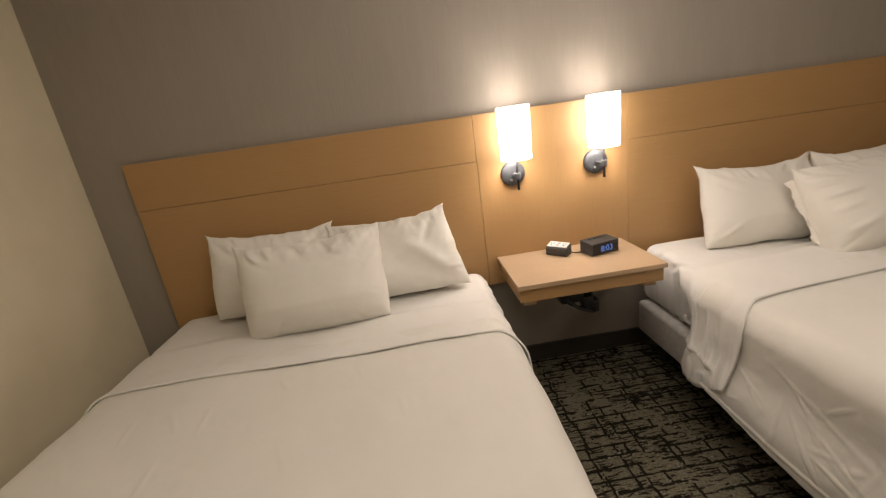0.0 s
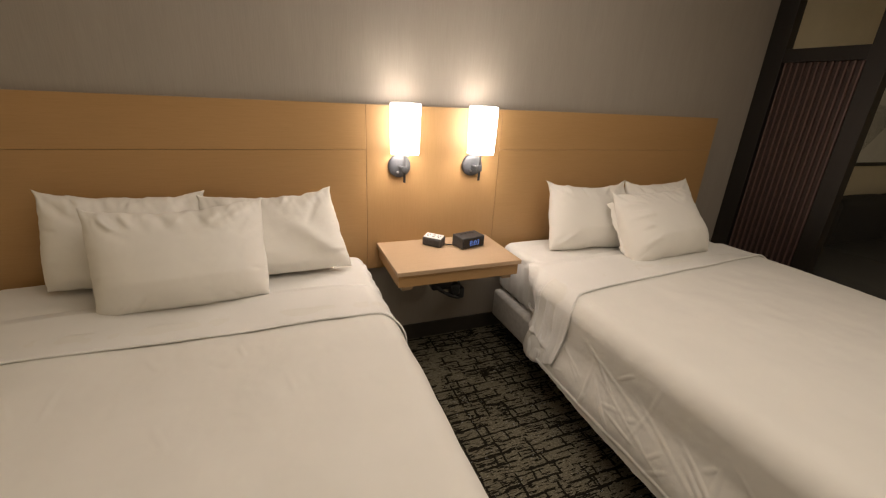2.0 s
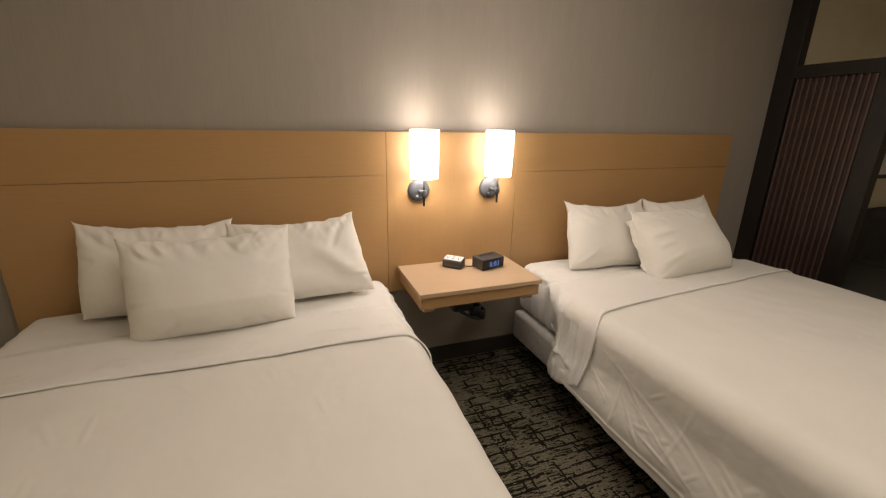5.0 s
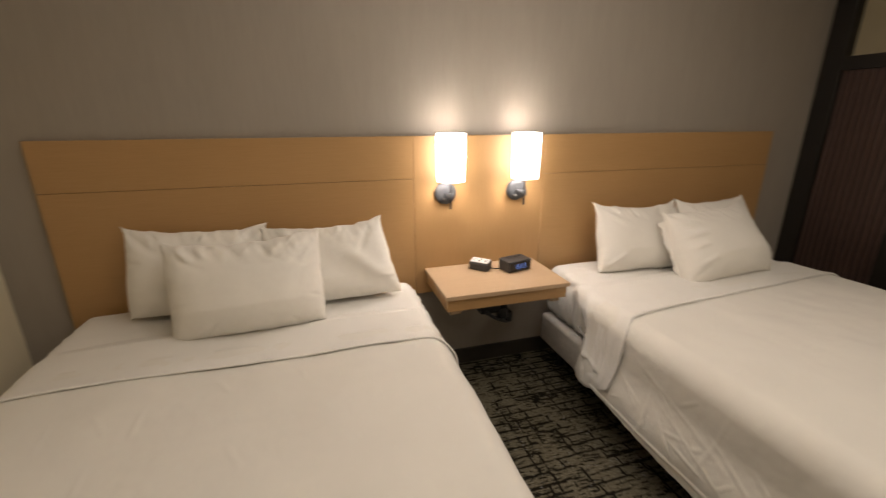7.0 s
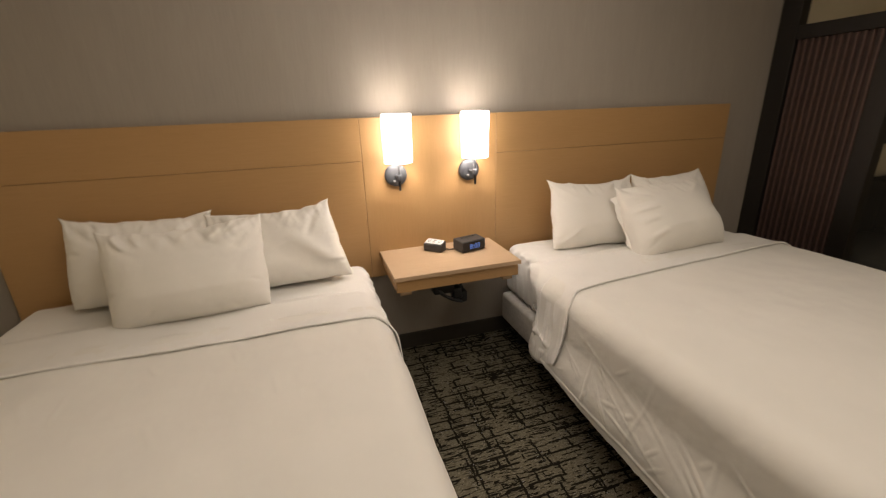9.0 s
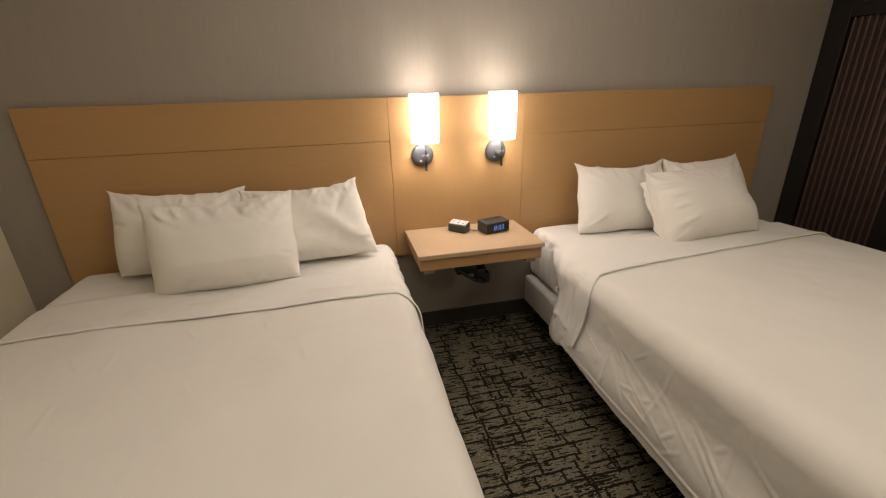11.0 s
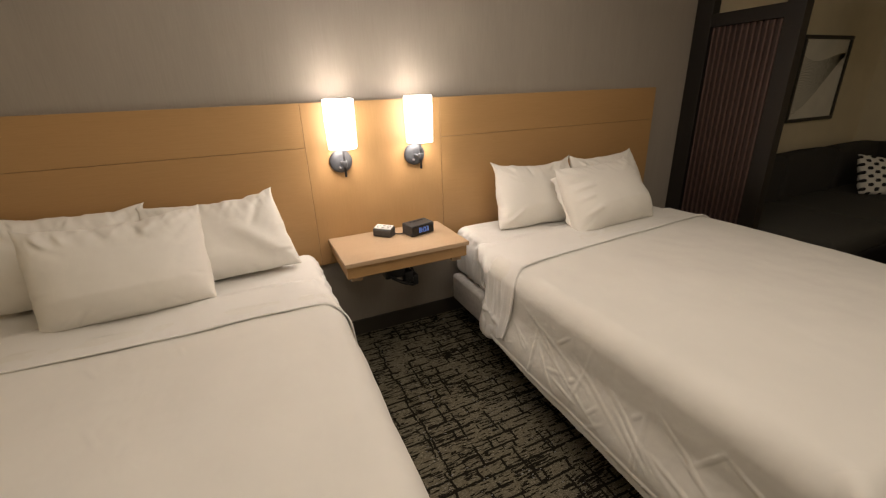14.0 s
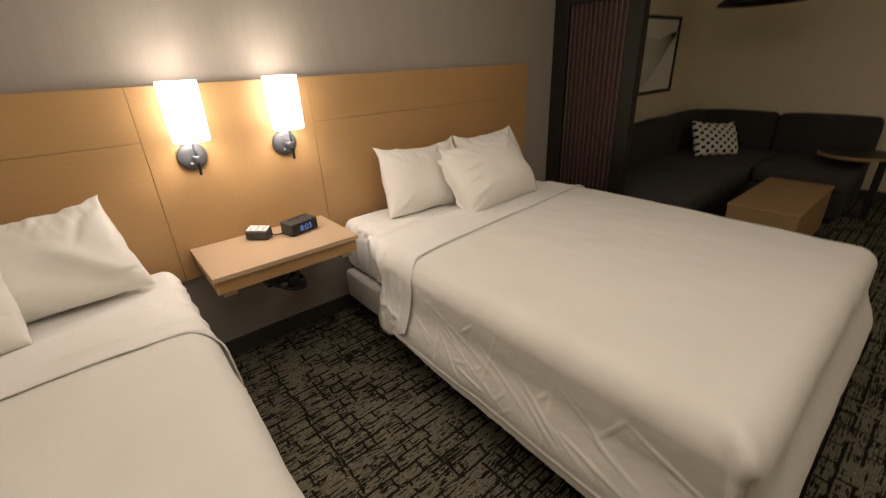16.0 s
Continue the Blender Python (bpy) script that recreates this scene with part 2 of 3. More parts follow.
def tube(points, radius, seg=10, bm=None):
    bm = bm or bmesh.new()
    pts = [Vector(p) for p in points]
    rings = []
    for k, p in enumerate(pts):
        way = (pts[min(k + 1, len(pts) - 1)] - pts[max(k - 1, 0)]).normalized()
        side = way.orthogonal().normalized() if k == 0 else (side - way * side.dot(way)).normalized()
        other = way.cross(side)
        rings.append([bm.verts.new(p + radius * (math.cos(a) * side + math.sin(a) * other)) for a in (n * math.tau / seg for n in range(seg))])
    for a, b in zip(rings, rings[1:]):
        for k in range(seg):
            bm.faces.new((a[k], a[(k + 1) % seg], b[(k + 1) % seg], b[k]))
    bm.faces.new(rings[0]), bm.faces.new(rings[-1])
    return bm


def curve_points(points, steps=8):
    """A smooth line through the points (Catmull-Rom)."""
    p = [Vector(q) for q in (points[0], *points, points[-1])]
    out = []
    for k in range(1, len(p) - 2):
        for s in range(steps):
            t = s / steps
            out.append(0.5 * (2 * p[k] + (p[k + 1] - p[k - 1]) * t + (2 * p[k - 1] - 5 * p[k] + 4 * p[k + 1] - p[k + 2]) * t * t
                              + (3 * p[k] - p[k - 1] - 3 * p[k + 1] + p[k + 2]) * t ** 3))
    return out + [p[-2]]


def sheet_mesh(name, grid, thick=0.0):
    """A mesh from a rows x columns x 3 array; thick gives it a second side."""
    rows, cols = grid.shape[:2]
    verts = grid.reshape(-1, 3)
    quad = lambda i, j: (i * cols + j, i * cols + j + 1, (i + 1) * cols + j + 1, (i + 1) * cols + j)
    faces = [quad(i, j) for i in range(rows - 1) for j in range(cols - 1)]
    if thick:
        du, dv = np.gradient(grid, axis=1), np.gradient(grid, axis=0)
        n = np.cross(du, dv)
        n /= np.linalg.norm(n, axis=2, keepdims=True) + 1e-9
        under = (grid - thick * n).reshape(-1, 3)
        base = len(verts)
        verts = np.concatenate([verts, under])
        faces += [tuple(base + k for k in f[::-1]) for f in faces]
        rim = [*range(cols), *(i * cols + cols - 1 for i in range(1, rows)), *((rows - 1) * cols + j for j in range(cols - 2, -1, -1)), *(i * cols for i in range(rows - 2, 0, -1))]
        faces += [(rim[k], base + rim[k], base + rim[(k + 1) % len(rim)], rim[(k + 1) % len(rim)]) for k in range(len(rim))]
    me = bpy.data.meshes.new(name)
    me.from_pydata(verts.tolist(), [], faces)
    bm = bmesh.new()
    bm.from_mesh(me)
    bmesh.ops.recalc_face_normals(bm, faces=bm.faces)
    bm.to_mesh(me)
    bm.free()
    return me


def crease(a, b, p, q, width, height):
    """A soft ridge from p to q on the plane (a, b), fading towards its ends."""
    d = np.subtract(q, p)
    t = np.clip(((a - p[0]) * d[0] + (b - p[1]) * d[1]) / (d @ d), 0, 1)
    far = np.hypot(a - p[0] - t * d[0], b - p[1] - t * d[1])
    return height * np.exp(-(far / width) ** 2) * np.sin(np.pi * np.clip(t, 0.02, 0.98)) ** 0.6


def fold_noise(a, b, sa, sb, seed, octaves=4):
    flat = [noise.fractal((x * sa + seed, y * sb - seed, seed * 0.7), 1.0, 2.0, octaves) for x, y in zip(a.ravel().tolist(), b.ravel().tolist())]
    return np.array(flat).reshape(a.shape)


# ---- the room ----
LEFT, RIGHT, NORTH, SOUTH, HIGH = -2.212, 5.16, 0.03, -5.2, 2.60


def structure(name, bm, mat, label):
    return tagged(part(name, bm, mat), label, name.split("_")[0], kind="structure")


structure("floor", box(LEFT - 0.1, SOUTH - 0.1, -0.1, RIGHT + 0.1, NORTH + 0.1, 0, 0), CARPET, "dark carpet with olive-grey broken block pattern")
structure("ceiling", box(LEFT - 0.1, SOUTH - 0.1, HIGH, RIGHT + 0.1, NORTH + 0.1, HIGH + 0.1, 0), CEILING, "plain off-white painted ceiling")
structure("wall_north", box(LEFT - 0.1, NORTH, 0, 2.45, NORTH + 0.1, HIGH, 0), WALL, "taupe woven wall covering behind the beds")
structure("wall_lounge", box(2.45, NORTH, 0, RIGHT + 0.1, NORTH + 0.1, HIGH, 0), CREAM, "cream painted wall above the corner sofa")
structure("wall_west", box(LEFT - 0.1, SOUTH, 0, LEFT, NORTH, HIGH, 0), CREAM, "cream painted wall beside the bed")
structure("wall_east", box(RIGHT, SOUTH, 0, RIGHT + 0.1, NORTH, HIGH, 0), CREAM, "cream painted wall behind the sofa")
structure("wall_south", box(LEFT - 0.1, SOUTH - 0.1, 0, RIGHT + 0.1, SOUTH, HIGH, 0), CREAM, "cream painted wall across the room")
bm = box(LEFT, NORTH - 0.014, 0, RIGHT, NORTH, 0.10, 0.003)
structure("baseboard_north", bm, BASE, "low dark taupe baseboard under wall covering")
structure("baseboard_east", box(RIGHT - 0.014, SOUTH, 0, RIGHT, NORTH - 0.014, 0.10, 0.003), BASE, "low dark taupe baseboard along cream wall")

# ---- headboard ----
HB_L, HB_R, HB_TOP, SEAM_Z, SEAM_X, HB_LOW = -1.997, 2.087, 1.383, 1.166, 0.380, 0.515
headboard = thing("headboard", pose(0, 0, 0), "long maple veneer headboard panel spanning both beds", "headboard")
part("backing", box(HB_L + 0.01, 0.012, HB_LOW + 0.01, HB_R - 0.01, 0.03, HB_TOP - 0.004, 0), GROOVE, headboard, "dark backing in the seams")
G = 0.0008
for name, x0, x1, z0, z1, mat in (
    ("upper_panel", HB_L, -SEAM_X - G, SEAM_Z + G, HB_TOP, MAPLE), ("lower_panel", HB_L, -SEAM_X - G, HB_LOW, SEAM_Z - G, MAPLE),
    ("centre_panel", -SEAM_X + G, SEAM_X - G, HB_LOW, HB_TOP, MAPLE_UP),
    ("upper_panel", SEAM_X + G, HB_R, SEAM_Z + G, HB_TOP, MAPLE), ("lower_panel", SEAM_X + G, HB_R, HB_LOW, SEAM_Z - G, MAPLE),
):
    part(name, box(x0, 0, z0, x1, 0.0125, z1, 0.0012, 1), mat, headboard)

# ---- wall sconces ----


def make_sconce():
    s = thing("wall_sconce", pose(SCONCES[0], 0, 1.085), "lit white cylinder wall sconce on dark round plate", "wall lamp", "sconces over the nightstand")
    face = pose(0, 0, 0, 90)
    plate = lathe([(0, -0.002), (0.058, -0.002), (0.060, 0.004), (0.060, 0.012), (0.056, 0.018), (0.030, 0.021), (0, 0.021)], 48, None, face)
    wall_plate = part("wall_plate", plate, DARK_METAL, s, "round dark bronze plate", True)
    part("switch", lathe([(0, 0.020), (0.006, 0.020), (0.006, 0.030), (0.004, 0.034), (0, 0.034)], 16, None, pose(-0.012, 0, -0.030, 90)), STEEL, wall_plate, "small nickel turn switch", True)
    part("arm", tube(curve_points([(0.0, -0.018, -0.004), (0.0, -0.06, -0.004), (0.0, -0.105, -0.004)], 6), 0.008, 14), DARK_METAL, s, "short dark metal arm", True)
    part("collar", lathe([(0, -0.016), (0.013, -0.016), (0.014, -0.010), (0.014, 0.010), (0.013, 0.016), (0, 0.016)], 20, None, pose(0, -0.105, -0.002)), DARK_METAL, s, "dark metal collar", True)
    part("rod", tube([(0, -0.105, -0.068), (0, -0.105, -0.064), (0, -0.105, 0.0), (0, -0.105, 0.09)], 0.0062, 14), BLACK_METAL, s, "thin black upright rod", True)
    out = [(0.069, 0.076), (0.0705, 0.078), (0.0730, 0.200), (0.0740, 0.302), (0.0735, 0.310), (0.0710, 0.313), (0.0695, 0.310), (0.0695, 0.302), (0.0665, 0.078), (0.069, 0.076)]
    part("shade", lathe(out, 56, None, pose(0, -0.105, 0)), SHADE, s, "glowing white cylinder shade", True)
    spider = lathe([(0, 0.080), (0.024, 0.080), (0.030, 0.083), (0.030, 0.088), (0.026, 0.090), (0.026, 0.104), (0, 0.104)], 32, None, pose(0, -0.105, 0))
    part("lamp_holder", spider, WHITE_PLASTIC, s, "white lamp holder", True)
    return s


sconce = make_sconce()
copy_thing(sconce, pose(SCONCES[1], 0, 1.085))

# ---- floating nightstand ----
stand = thing("nightstand", pose(0.003, 0, 0.665), "wall-hung light maple nightstand shelf with deep apron", "nightstand")
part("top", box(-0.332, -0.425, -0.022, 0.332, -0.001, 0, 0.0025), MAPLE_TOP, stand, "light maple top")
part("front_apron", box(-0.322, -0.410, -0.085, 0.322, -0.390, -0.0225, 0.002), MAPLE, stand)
for sx in (-1, 1):
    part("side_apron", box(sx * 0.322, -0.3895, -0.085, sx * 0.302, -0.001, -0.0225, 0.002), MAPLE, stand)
    part("corner_block", box(sx * 0.300, -0.388, -0.112, sx * 0.245, -0.350, -0.030, 0.002), MAPLE_TOP, stand, "pale wooden corner block")
part("bottom_panel", box(-0.300, -0.348, -0.070, 0.300, -0.001, -0.056, 0.001), GROOVE, stand, "dark underside panel")
part("wall_bracket", box(-0.25, -0.03, -0.13, 0.25, -0.001, -0.072, 0.002), BLACK_METAL, stand, "black steel wall bracket")

plug = thing("power_cables", pose(-0.03, -0.24, 0.475), "black plug block and looped cables hanging under nightstand", "cable")
part("plug_block", box(-0.07, -0.05, 0.0, 0.045, 0.03, 0.075, 0.012, 3), BLACK_PLASTIC, plug, "", True)
part("adapter", box(0.035, -0.06, -0.035, 0.085, 0.0, 0.03, 0.01, 3), BLACK_PLASTIC, plug, "", True)
part("adapter", box(0.075, -0.05, -0.065, 0.118, 0.005, 0.0, 0.011, 3), BLACK_PLASTIC, plug, "", True)
for pts in ([(-0.05, -0.04, 0.03), (0.0, -0.065, -0.012), (0.05, -0.06, -0.04), (0.10, -0.03, -0.062), (0.112, 0.01, -0.02), (0.09, 0.05, 0.06)],
            [(-0.06, 0.0, 0.03), (-0.02, -0.04, -0.005), (0.03, -0.035, -0.03), (0.08, 0.0, -0.02), (0.07, 0.05, 0.07)],
            [(-0.06, 0.02, 0.05), (-0.03, 0.05, 0.005), (0.02, 0.08, 0.0), (0.05, 0.10, 0.06)]):
    part("cable", tube(curve_points(pts), 0.0085, 8), BLACK_PLASTIC, plug, "", True)

# ---- alarm clock and outlet block ----
clock = thing("alarm_clock", pose(0.150, -0.155, 0.665, 0, 0, 14), "black digital alarm clock with blue lit digits", "alarm clock")
bm = box(-0.078, -0.048, 0.002, 0.078, 0.045, 0.066, 0.006, 3)
for v in bm.verts:
    if v.co.y < 0:
        v.co.z *= 0.94 + 0.06 * (v.co.y > -0.03)
part("body", bm, GREY_PLASTIC, clock, "black plastic case")
display = part("display", box(-0.072, -0.0515, 0.008, 0.072, -0.0478, 0.057, 0.001, 1), DISPLAY, clock, "dark smoked display")
font = bpy.data.curves.new("digits", "FONT")
font.body, font.size, font.align_x, font.extrude = "8:03", 0.041, "CENTER", 0.0003
words = new("digits_source", font)
bpy.context.view_layer.update()
text_mesh = bpy.data.meshes.new_from_object(words.evaluated_get(bpy.context.evaluated_depsgraph_get()))
bpy.data.objects.remove(words)
text_mesh.materials.clear()
digits = mesh_object("digits", text_mesh, DIGITS, display, "blue glowing digits 8:03", False)
digits.matrix_basis = pose(0.004, -0.0524, 0.018, 90, 0, 0)
for sx in (-0.055, 0.055):
    part("foot", box(sx - 0.01, -0.03, 0, sx + 0.01, 0.03, 0.003, 0), BLACK_PLASTIC, clock)
for k in range(4):
    part("button", box(-0.045 + k * 0.026, 0.012, 0.0655, -0.029 + k * 0.026, 0.024, 0.0685, 0.001, 1), BLACK_PLASTIC, clock)

cube = thing("outlet_block", pose(-0.036, -0.108, 0.665, 0, 0, -46), "black tabletop power outlet block with white socket face", "power outlet")
bm = box(-0.058, -0.030, 0, 0.058, 0.030, 0.052, 0.010, 3)
TIP = math.radians(13)
for v in bm.verts:
    v.co.z += (v.co.z > 0.03) * math.tan(TIP) * v.co.y
part("body", bm, GREY_PLASTIC, cube, "dark plastic block")
face = part("socket_face", box(-0.052, -0.024, 0.0515, 0.052, 0.024, 0.0550, 0.0015, 1), WHITE_PLASTIC, cube, "white socket face")
face.matrix_basis = pose(0, 0, 0.052, 13) @ pose(0, 0, -0.0525)
for sx in (-0.032, 0.032):
    for dx, dy, w, d in ((-0.007, 0.005, 0.0034, 0.011), (0.007, 0.005, 0.0034, 0.011), (0, -0.009, 0.007, 0.007)):
        part("socket_slot", box(sx + dx - w / 2, dy - d / 2, 0.0548, sx + dx + w / 2, dy + d / 2, 0.0556, 0), BLACK_PLASTIC, face)
for dy in (-0.009, 0.009):
    part("usb_port", box(-0.007, dy - 0.003, 0.0548, 0.007, dy + 0.003, 0.0556, 0), BLACK_PLASTIC, face)
part("cord", tube(curve_points([(0.05, 0.02, 0.012), (0.075, 0.045, 0.004), (0.10, 0.08, 0.003), (0.12, 0.13, 0.003)]), 0.0028, 8), BLACK_PLASTIC, cube, "", True)

# ---- beds ----
TOP = 0.632


def shoulder(d, radius, flare, ledge=0.0):
    """How far cloth has gone out and down, d along it from the start of a rounded edge; ledge spreads it over the box spring."""
    bend = radius * math.pi / 2
    out = np.where(d < bend, radius * np.sin(np.minimum(d, bend) / radius), radius + flare * (d - bend))
    down = np.where(d < bend, radius * (1 - np.cos(np.minimum(d, bend) / radius)), radius + (d - bend))
    step = np.clip((d - 0.22) / 0.18, 0, 1)
    return out + ledge * step * step * (3 - 2 * step), down


def drape(a, b, half, length, radius, flare, lift, ledge=0.0):
    """Cloth over a mattress: a across from the middle, b from the head; lift moves it out of its surface."""
    h, l = half - radius, length - radius
    da, db = np.maximum(np.abs(a) - h, 0), np.maximum(b - l, 0)
    d = (da ** 4 + db ** 4) ** 0.25
    out, down = shoulder(d, radius, flare, ledge)
    wa, wb = da / (d + 1e-9), db / (d + 1e-9)
    tilt = np.clip(d / (radius * math.pi / 2), 0, 1) * math.pi / 2
    x = np.sign(a) * (np.minimum(np.abs(a), h) + (out + lift * np.sin(tilt)) * wa)
    y = -(np.minimum(b, l) + (out + lift * np.sin(tilt)) * wb)
    return x, y, -down + lift * np.cos(tilt)


def make_bed(cx, half, puff, seed, creases, group, turn_y, turn_slope):
    """Bed on a steel frame, with its cover and the turned-down sheet as things of their own."""
    rnd = random.Random(seed)
    head, foot = -0.05, -2.08
    aside = 0.04 if puff > 0.02 else 0.0
    bed = thing("bed", pose(cx, 0, 0), "queen bed with white fitted sheet on grey box spring", "bed", group)
    part("box_spring", box(aside - half - max(0.005, puff - 0.004), foot, 0.135, half + max(0.005, puff - 0.004), head, 0.315, 0.022, 4), BOX_CLOTH, bed, "grey fabric box spring", True)
    for x0, x1 in ((aside - half + 0.02, aside - half + 0.05), (half - 0.05, half - 0.02)):
        part("side_rail", box(x0, foot + 0.05, 0.10, x1, head - 0.03, 0.134, 0.002), BLACK_METAL, bed, "black steel rail")
    for lx in (aside - half + 0.06, 0, half - 0.06):
        for ly in (head - 0.12, (head + foot) / 2, foot + 0.15):
            bm = lathe([(0, 0), (0.026, 0), (0.028, 0.008), (0.020, 0.03), (0.020, 0.10), (0, 0.10)], 16, None, pose(lx, ly, 0))
            part("leg", bm, BLACK_METAL, bed, "", True)
    # mattress: rounded block whose fitted sheet puckers round the corners
    bm = box(aside - half + 0.010, foot, 0.316, half - 0.010, head, TOP - 0.012, 0.055, 5)
    bmesh.ops.subdivide_edges(bm, edges=[e for e in bm.edges if e.calc_length() > 0.2], cuts=90, use_grid_fill=True)
    for v in bm.verts:
        f = (head - v.co.y) / (head - foot)
        v.co.y = head - (head - foot) * (0.25 * f + 0.75 * f * f)
    for v in bm.verts:
        n = noise.fractal((v.co.x * 4, v.co.y * 9, v.co.z * 3 + seed), 1.0, 2.0, 3)
        side = 1.0 if v.co.z < TOP - 0.03 else 0.2
        pucker = side * math.exp(-((v.co.y - head + 0.22) / 0.22) ** 2) * noise.fractal((v.co.y * 26 + v.co.z * 17, v.co.z * 6, seed), 1.0, 2.0, 3)
        dy, dz = v.co.y + 0.37, v.co.z - TOP + 0.07
        reach, turn = math.hypot(dy, dz), math.atan2(dz, dy)
        fan = side * math.exp(-((reach - 0.11) / 0.10) ** 2) * math.sin(15 * turn + 5 * noise.noise((turn * 1.5, reach * 9, seed)))
        v.co += Vector((math.copysign(1, v.co.x) * (0.005 * n * side + 0.010 * pucker + 0.012 * fan), 0.004 * n * side, 0.004 * n))
    for v in bm.verts:
        v.co.x *= 1 - max(0.0, 0.006 - puff) * 1.5 * min(1.0, max(0.0, (-v.co.y - 0.40) / 0.2))
    part("mattress", bm, SHEET, bed, "white fitted sheet over the mattress", True)

    for hy in (-0.47, -1.5):
        pts = [(aside - half - out, hy + dy, z) for out, dy, z in ((0.004, 0.05, 0.395), (0.016, 0.03, 0.388), (0.019, 0, 0.384), (0.016, -0.03, 0.388), (0.004, -0.05, 0.395))]
        part("mattress_handle", tube(curve_points(pts, 4), 0.0075, 8), BOX_CLOTH, bed, "grey fabric mattress handle", True)

    # cover, hanging over both sides and the foot
    hc, length = half + puff, 2.13 - 0.60 - (0.022 if puff > 0.02 else 0)
    bend, flare = (0.08, 0.01) if puff > 0.02 else (0.085, 0.02)
    ledge = 0.034 if puff > 0.02 else 0.0
    na, nb = 440, 380
    drop = 0.40
    across = np.linspace(-(hc + drop), hc + drop, na)
    if puff > 0.02:  # finer columns where the cloth hangs creased
        across = np.concatenate([np.linspace(-(hc + drop), -hc + 0.08, 180), np.linspace(-hc + 0.08, hc - 0.08, 162)[1:-1], np.linspace(hc - 0.08, hc + drop, 100)])
    a, b = np.meshgrid(across, np.linspace(0, length + drop, nb))
    side = np.clip((np.abs(a) - hc + 0.10) / 0.2, 0, 1)
    lift = 0.010 * fold_noise(a, b, 1.3, 1.1, seed) + 0.0028 * fold_noise(a, b, 6, 5, seed + 5)
    lift += side * (0.0035 * fold_noise(a, b, 2.0, 2.0, seed + 9) + 0.002 * fold_noise(a, b, 7.0, 7.0, seed + 3))
    for p, q, w, h in creases:
        lift += crease(a, b, p, q, w, h)
    for sx in (-1, 1):
        for _ in range(38):
            b0, d0 = rnd.uniform(0.05, 1.45), rnd.uniform(0.05, 0.28)
            p = (sx * (hc + d0), b0)
            q = (sx * (hc + d0 + rnd.uniform(0.02, 0.15)), b0 + rnd.choice((1, 1, 1, -0.4)) * rnd.uniform(0.06, 0.26))
            lift += crease(a, b, p, q, rnd.uniform(0.0045, 0.0075), rnd.uniform(0.0010, 0.0030))
        for b0 in (0.42, 0.98):
            lift += crease(a, b, (sx * (hc + 0.14), b0), (sx * (hc + 0.40), b0 + 0.02), 0.006, 0.0022)
    lift += 0.0035 * np.exp(-((np.abs(a) - hc - 0.345) / 0.006) ** 2)
    x, y, z = drape(a, b, hc, length, bend, flare, lift, ledge * (0.8 + 0.7 * np.clip(b / length, 0, 1)))
    z = z - 0.018 * (np.clip(np.abs(x) / hc, 0, 1) ** 4)
    low = 0.195 - TOP + 0.006 * np.sin(b * 3.1 + seed) + 0.05 * np.clip(1 - b / 0.7, 0, 1)
    z = np.maximum(z, low + 0.15 * np.minimum(0, z - low))
    cover = sheet_mesh("bed_cover", np.stack([x, y - 0.60, z + TOP + 0.004], 2), 0.010)
    ob = mesh_object("bed_cover", cover, COVER)
    edge_line = np.stack([x, y - 0.60, z + TOP + 0.001], 2)
    for line in (edge_line[::5, 0], edge_line[::5, -1], edge_line[-1, ::5]):
        part("hem", tube(line.tolist(), 0.0022, 6), COVER, ob, "", True)
    ob.location.x = cx
    tagged(ob, "plain off-white cover draped over the queen bed", "bed cover", group)

    # the sheet turned down over the cover
    a, b = np.meshgrid(np.linspace(-(hc + 0.39), hc + 0.39, 190), np.linspace(0, 1, 64))
    a = np.sign(a) * np.where(np.abs(a) > hc, hc + (np.abs(a) - hc) * (1 - 0.26 * b ** 2 - 0.10 * (1 - b) ** 4), np.abs(a))
    over = np.clip((np.abs(a) - hc + 0.06) / 0.40, 0, 1)
    y0 = -0.36 - 0.19 * np.clip(over * 2.2, 0, 1) ** 0.8
    y1 = turn_y + turn_slope * np.clip(a, -hc, hc) - 0.05 * np.sin(np.clip(over * 3, 0, 1) * math.pi / 2) + 0.05 * over ** 1.5 + 0.006 * np.sin(a * 5 + seed)
    y = y0 + (y1 - y0) * b
    lift = 0.009 + 0.011 * np.clip((b - 0.72) / 0.28, 0, 1) ** 2 - 0.026 * np.clip(1 - b / 0.25, 0, 1) * (1 - over)
    lift += 0.010 * fold_noise(a, -y - 0.60, 1.3, 1.1, seed) + 0.002 * fold_noise(a, y, 5.0, 5.0, seed + 20) + over * (0.026 * fold_noise(a, y, 1.5, 9.0, seed + 2) + 0.01 * fold_noise(a, y, 4.0, 7.0, seed + 4))
    for k in range(7):
        yy = -0.40 - 0.05 * k
        lift += crease(np.abs(a), y, (hc - 0.02, yy), (hc + 0.33, yy - 0.06), 0.009, 0.007 * (1 if k % 2 else -1))
    lift += crease(np.abs(a), y, (hc + 0.22, -0.50), (hc + 0.25, -0.74), 0.010, 0.012) - crease(np.abs(a), y, (hc + 0.25, -0.50), (hc + 0.28, -0.74), 0.012, 0.010)
    x, _, z = drape(a, np.zeros_like(a), hc, 9.0, bend, flare + 0.02, lift, ledge * 0.7)
    z = z - 0.018 * (np.clip(np.abs(x) / hc, 0, 1) ** 4)
    turned = sheet_mesh("turned_down_sheet", np.stack([x, y, z + TOP + 0.003], 2), 0.0025)
    ob = mesh_object("turned_down_sheet", turned, SHEET)
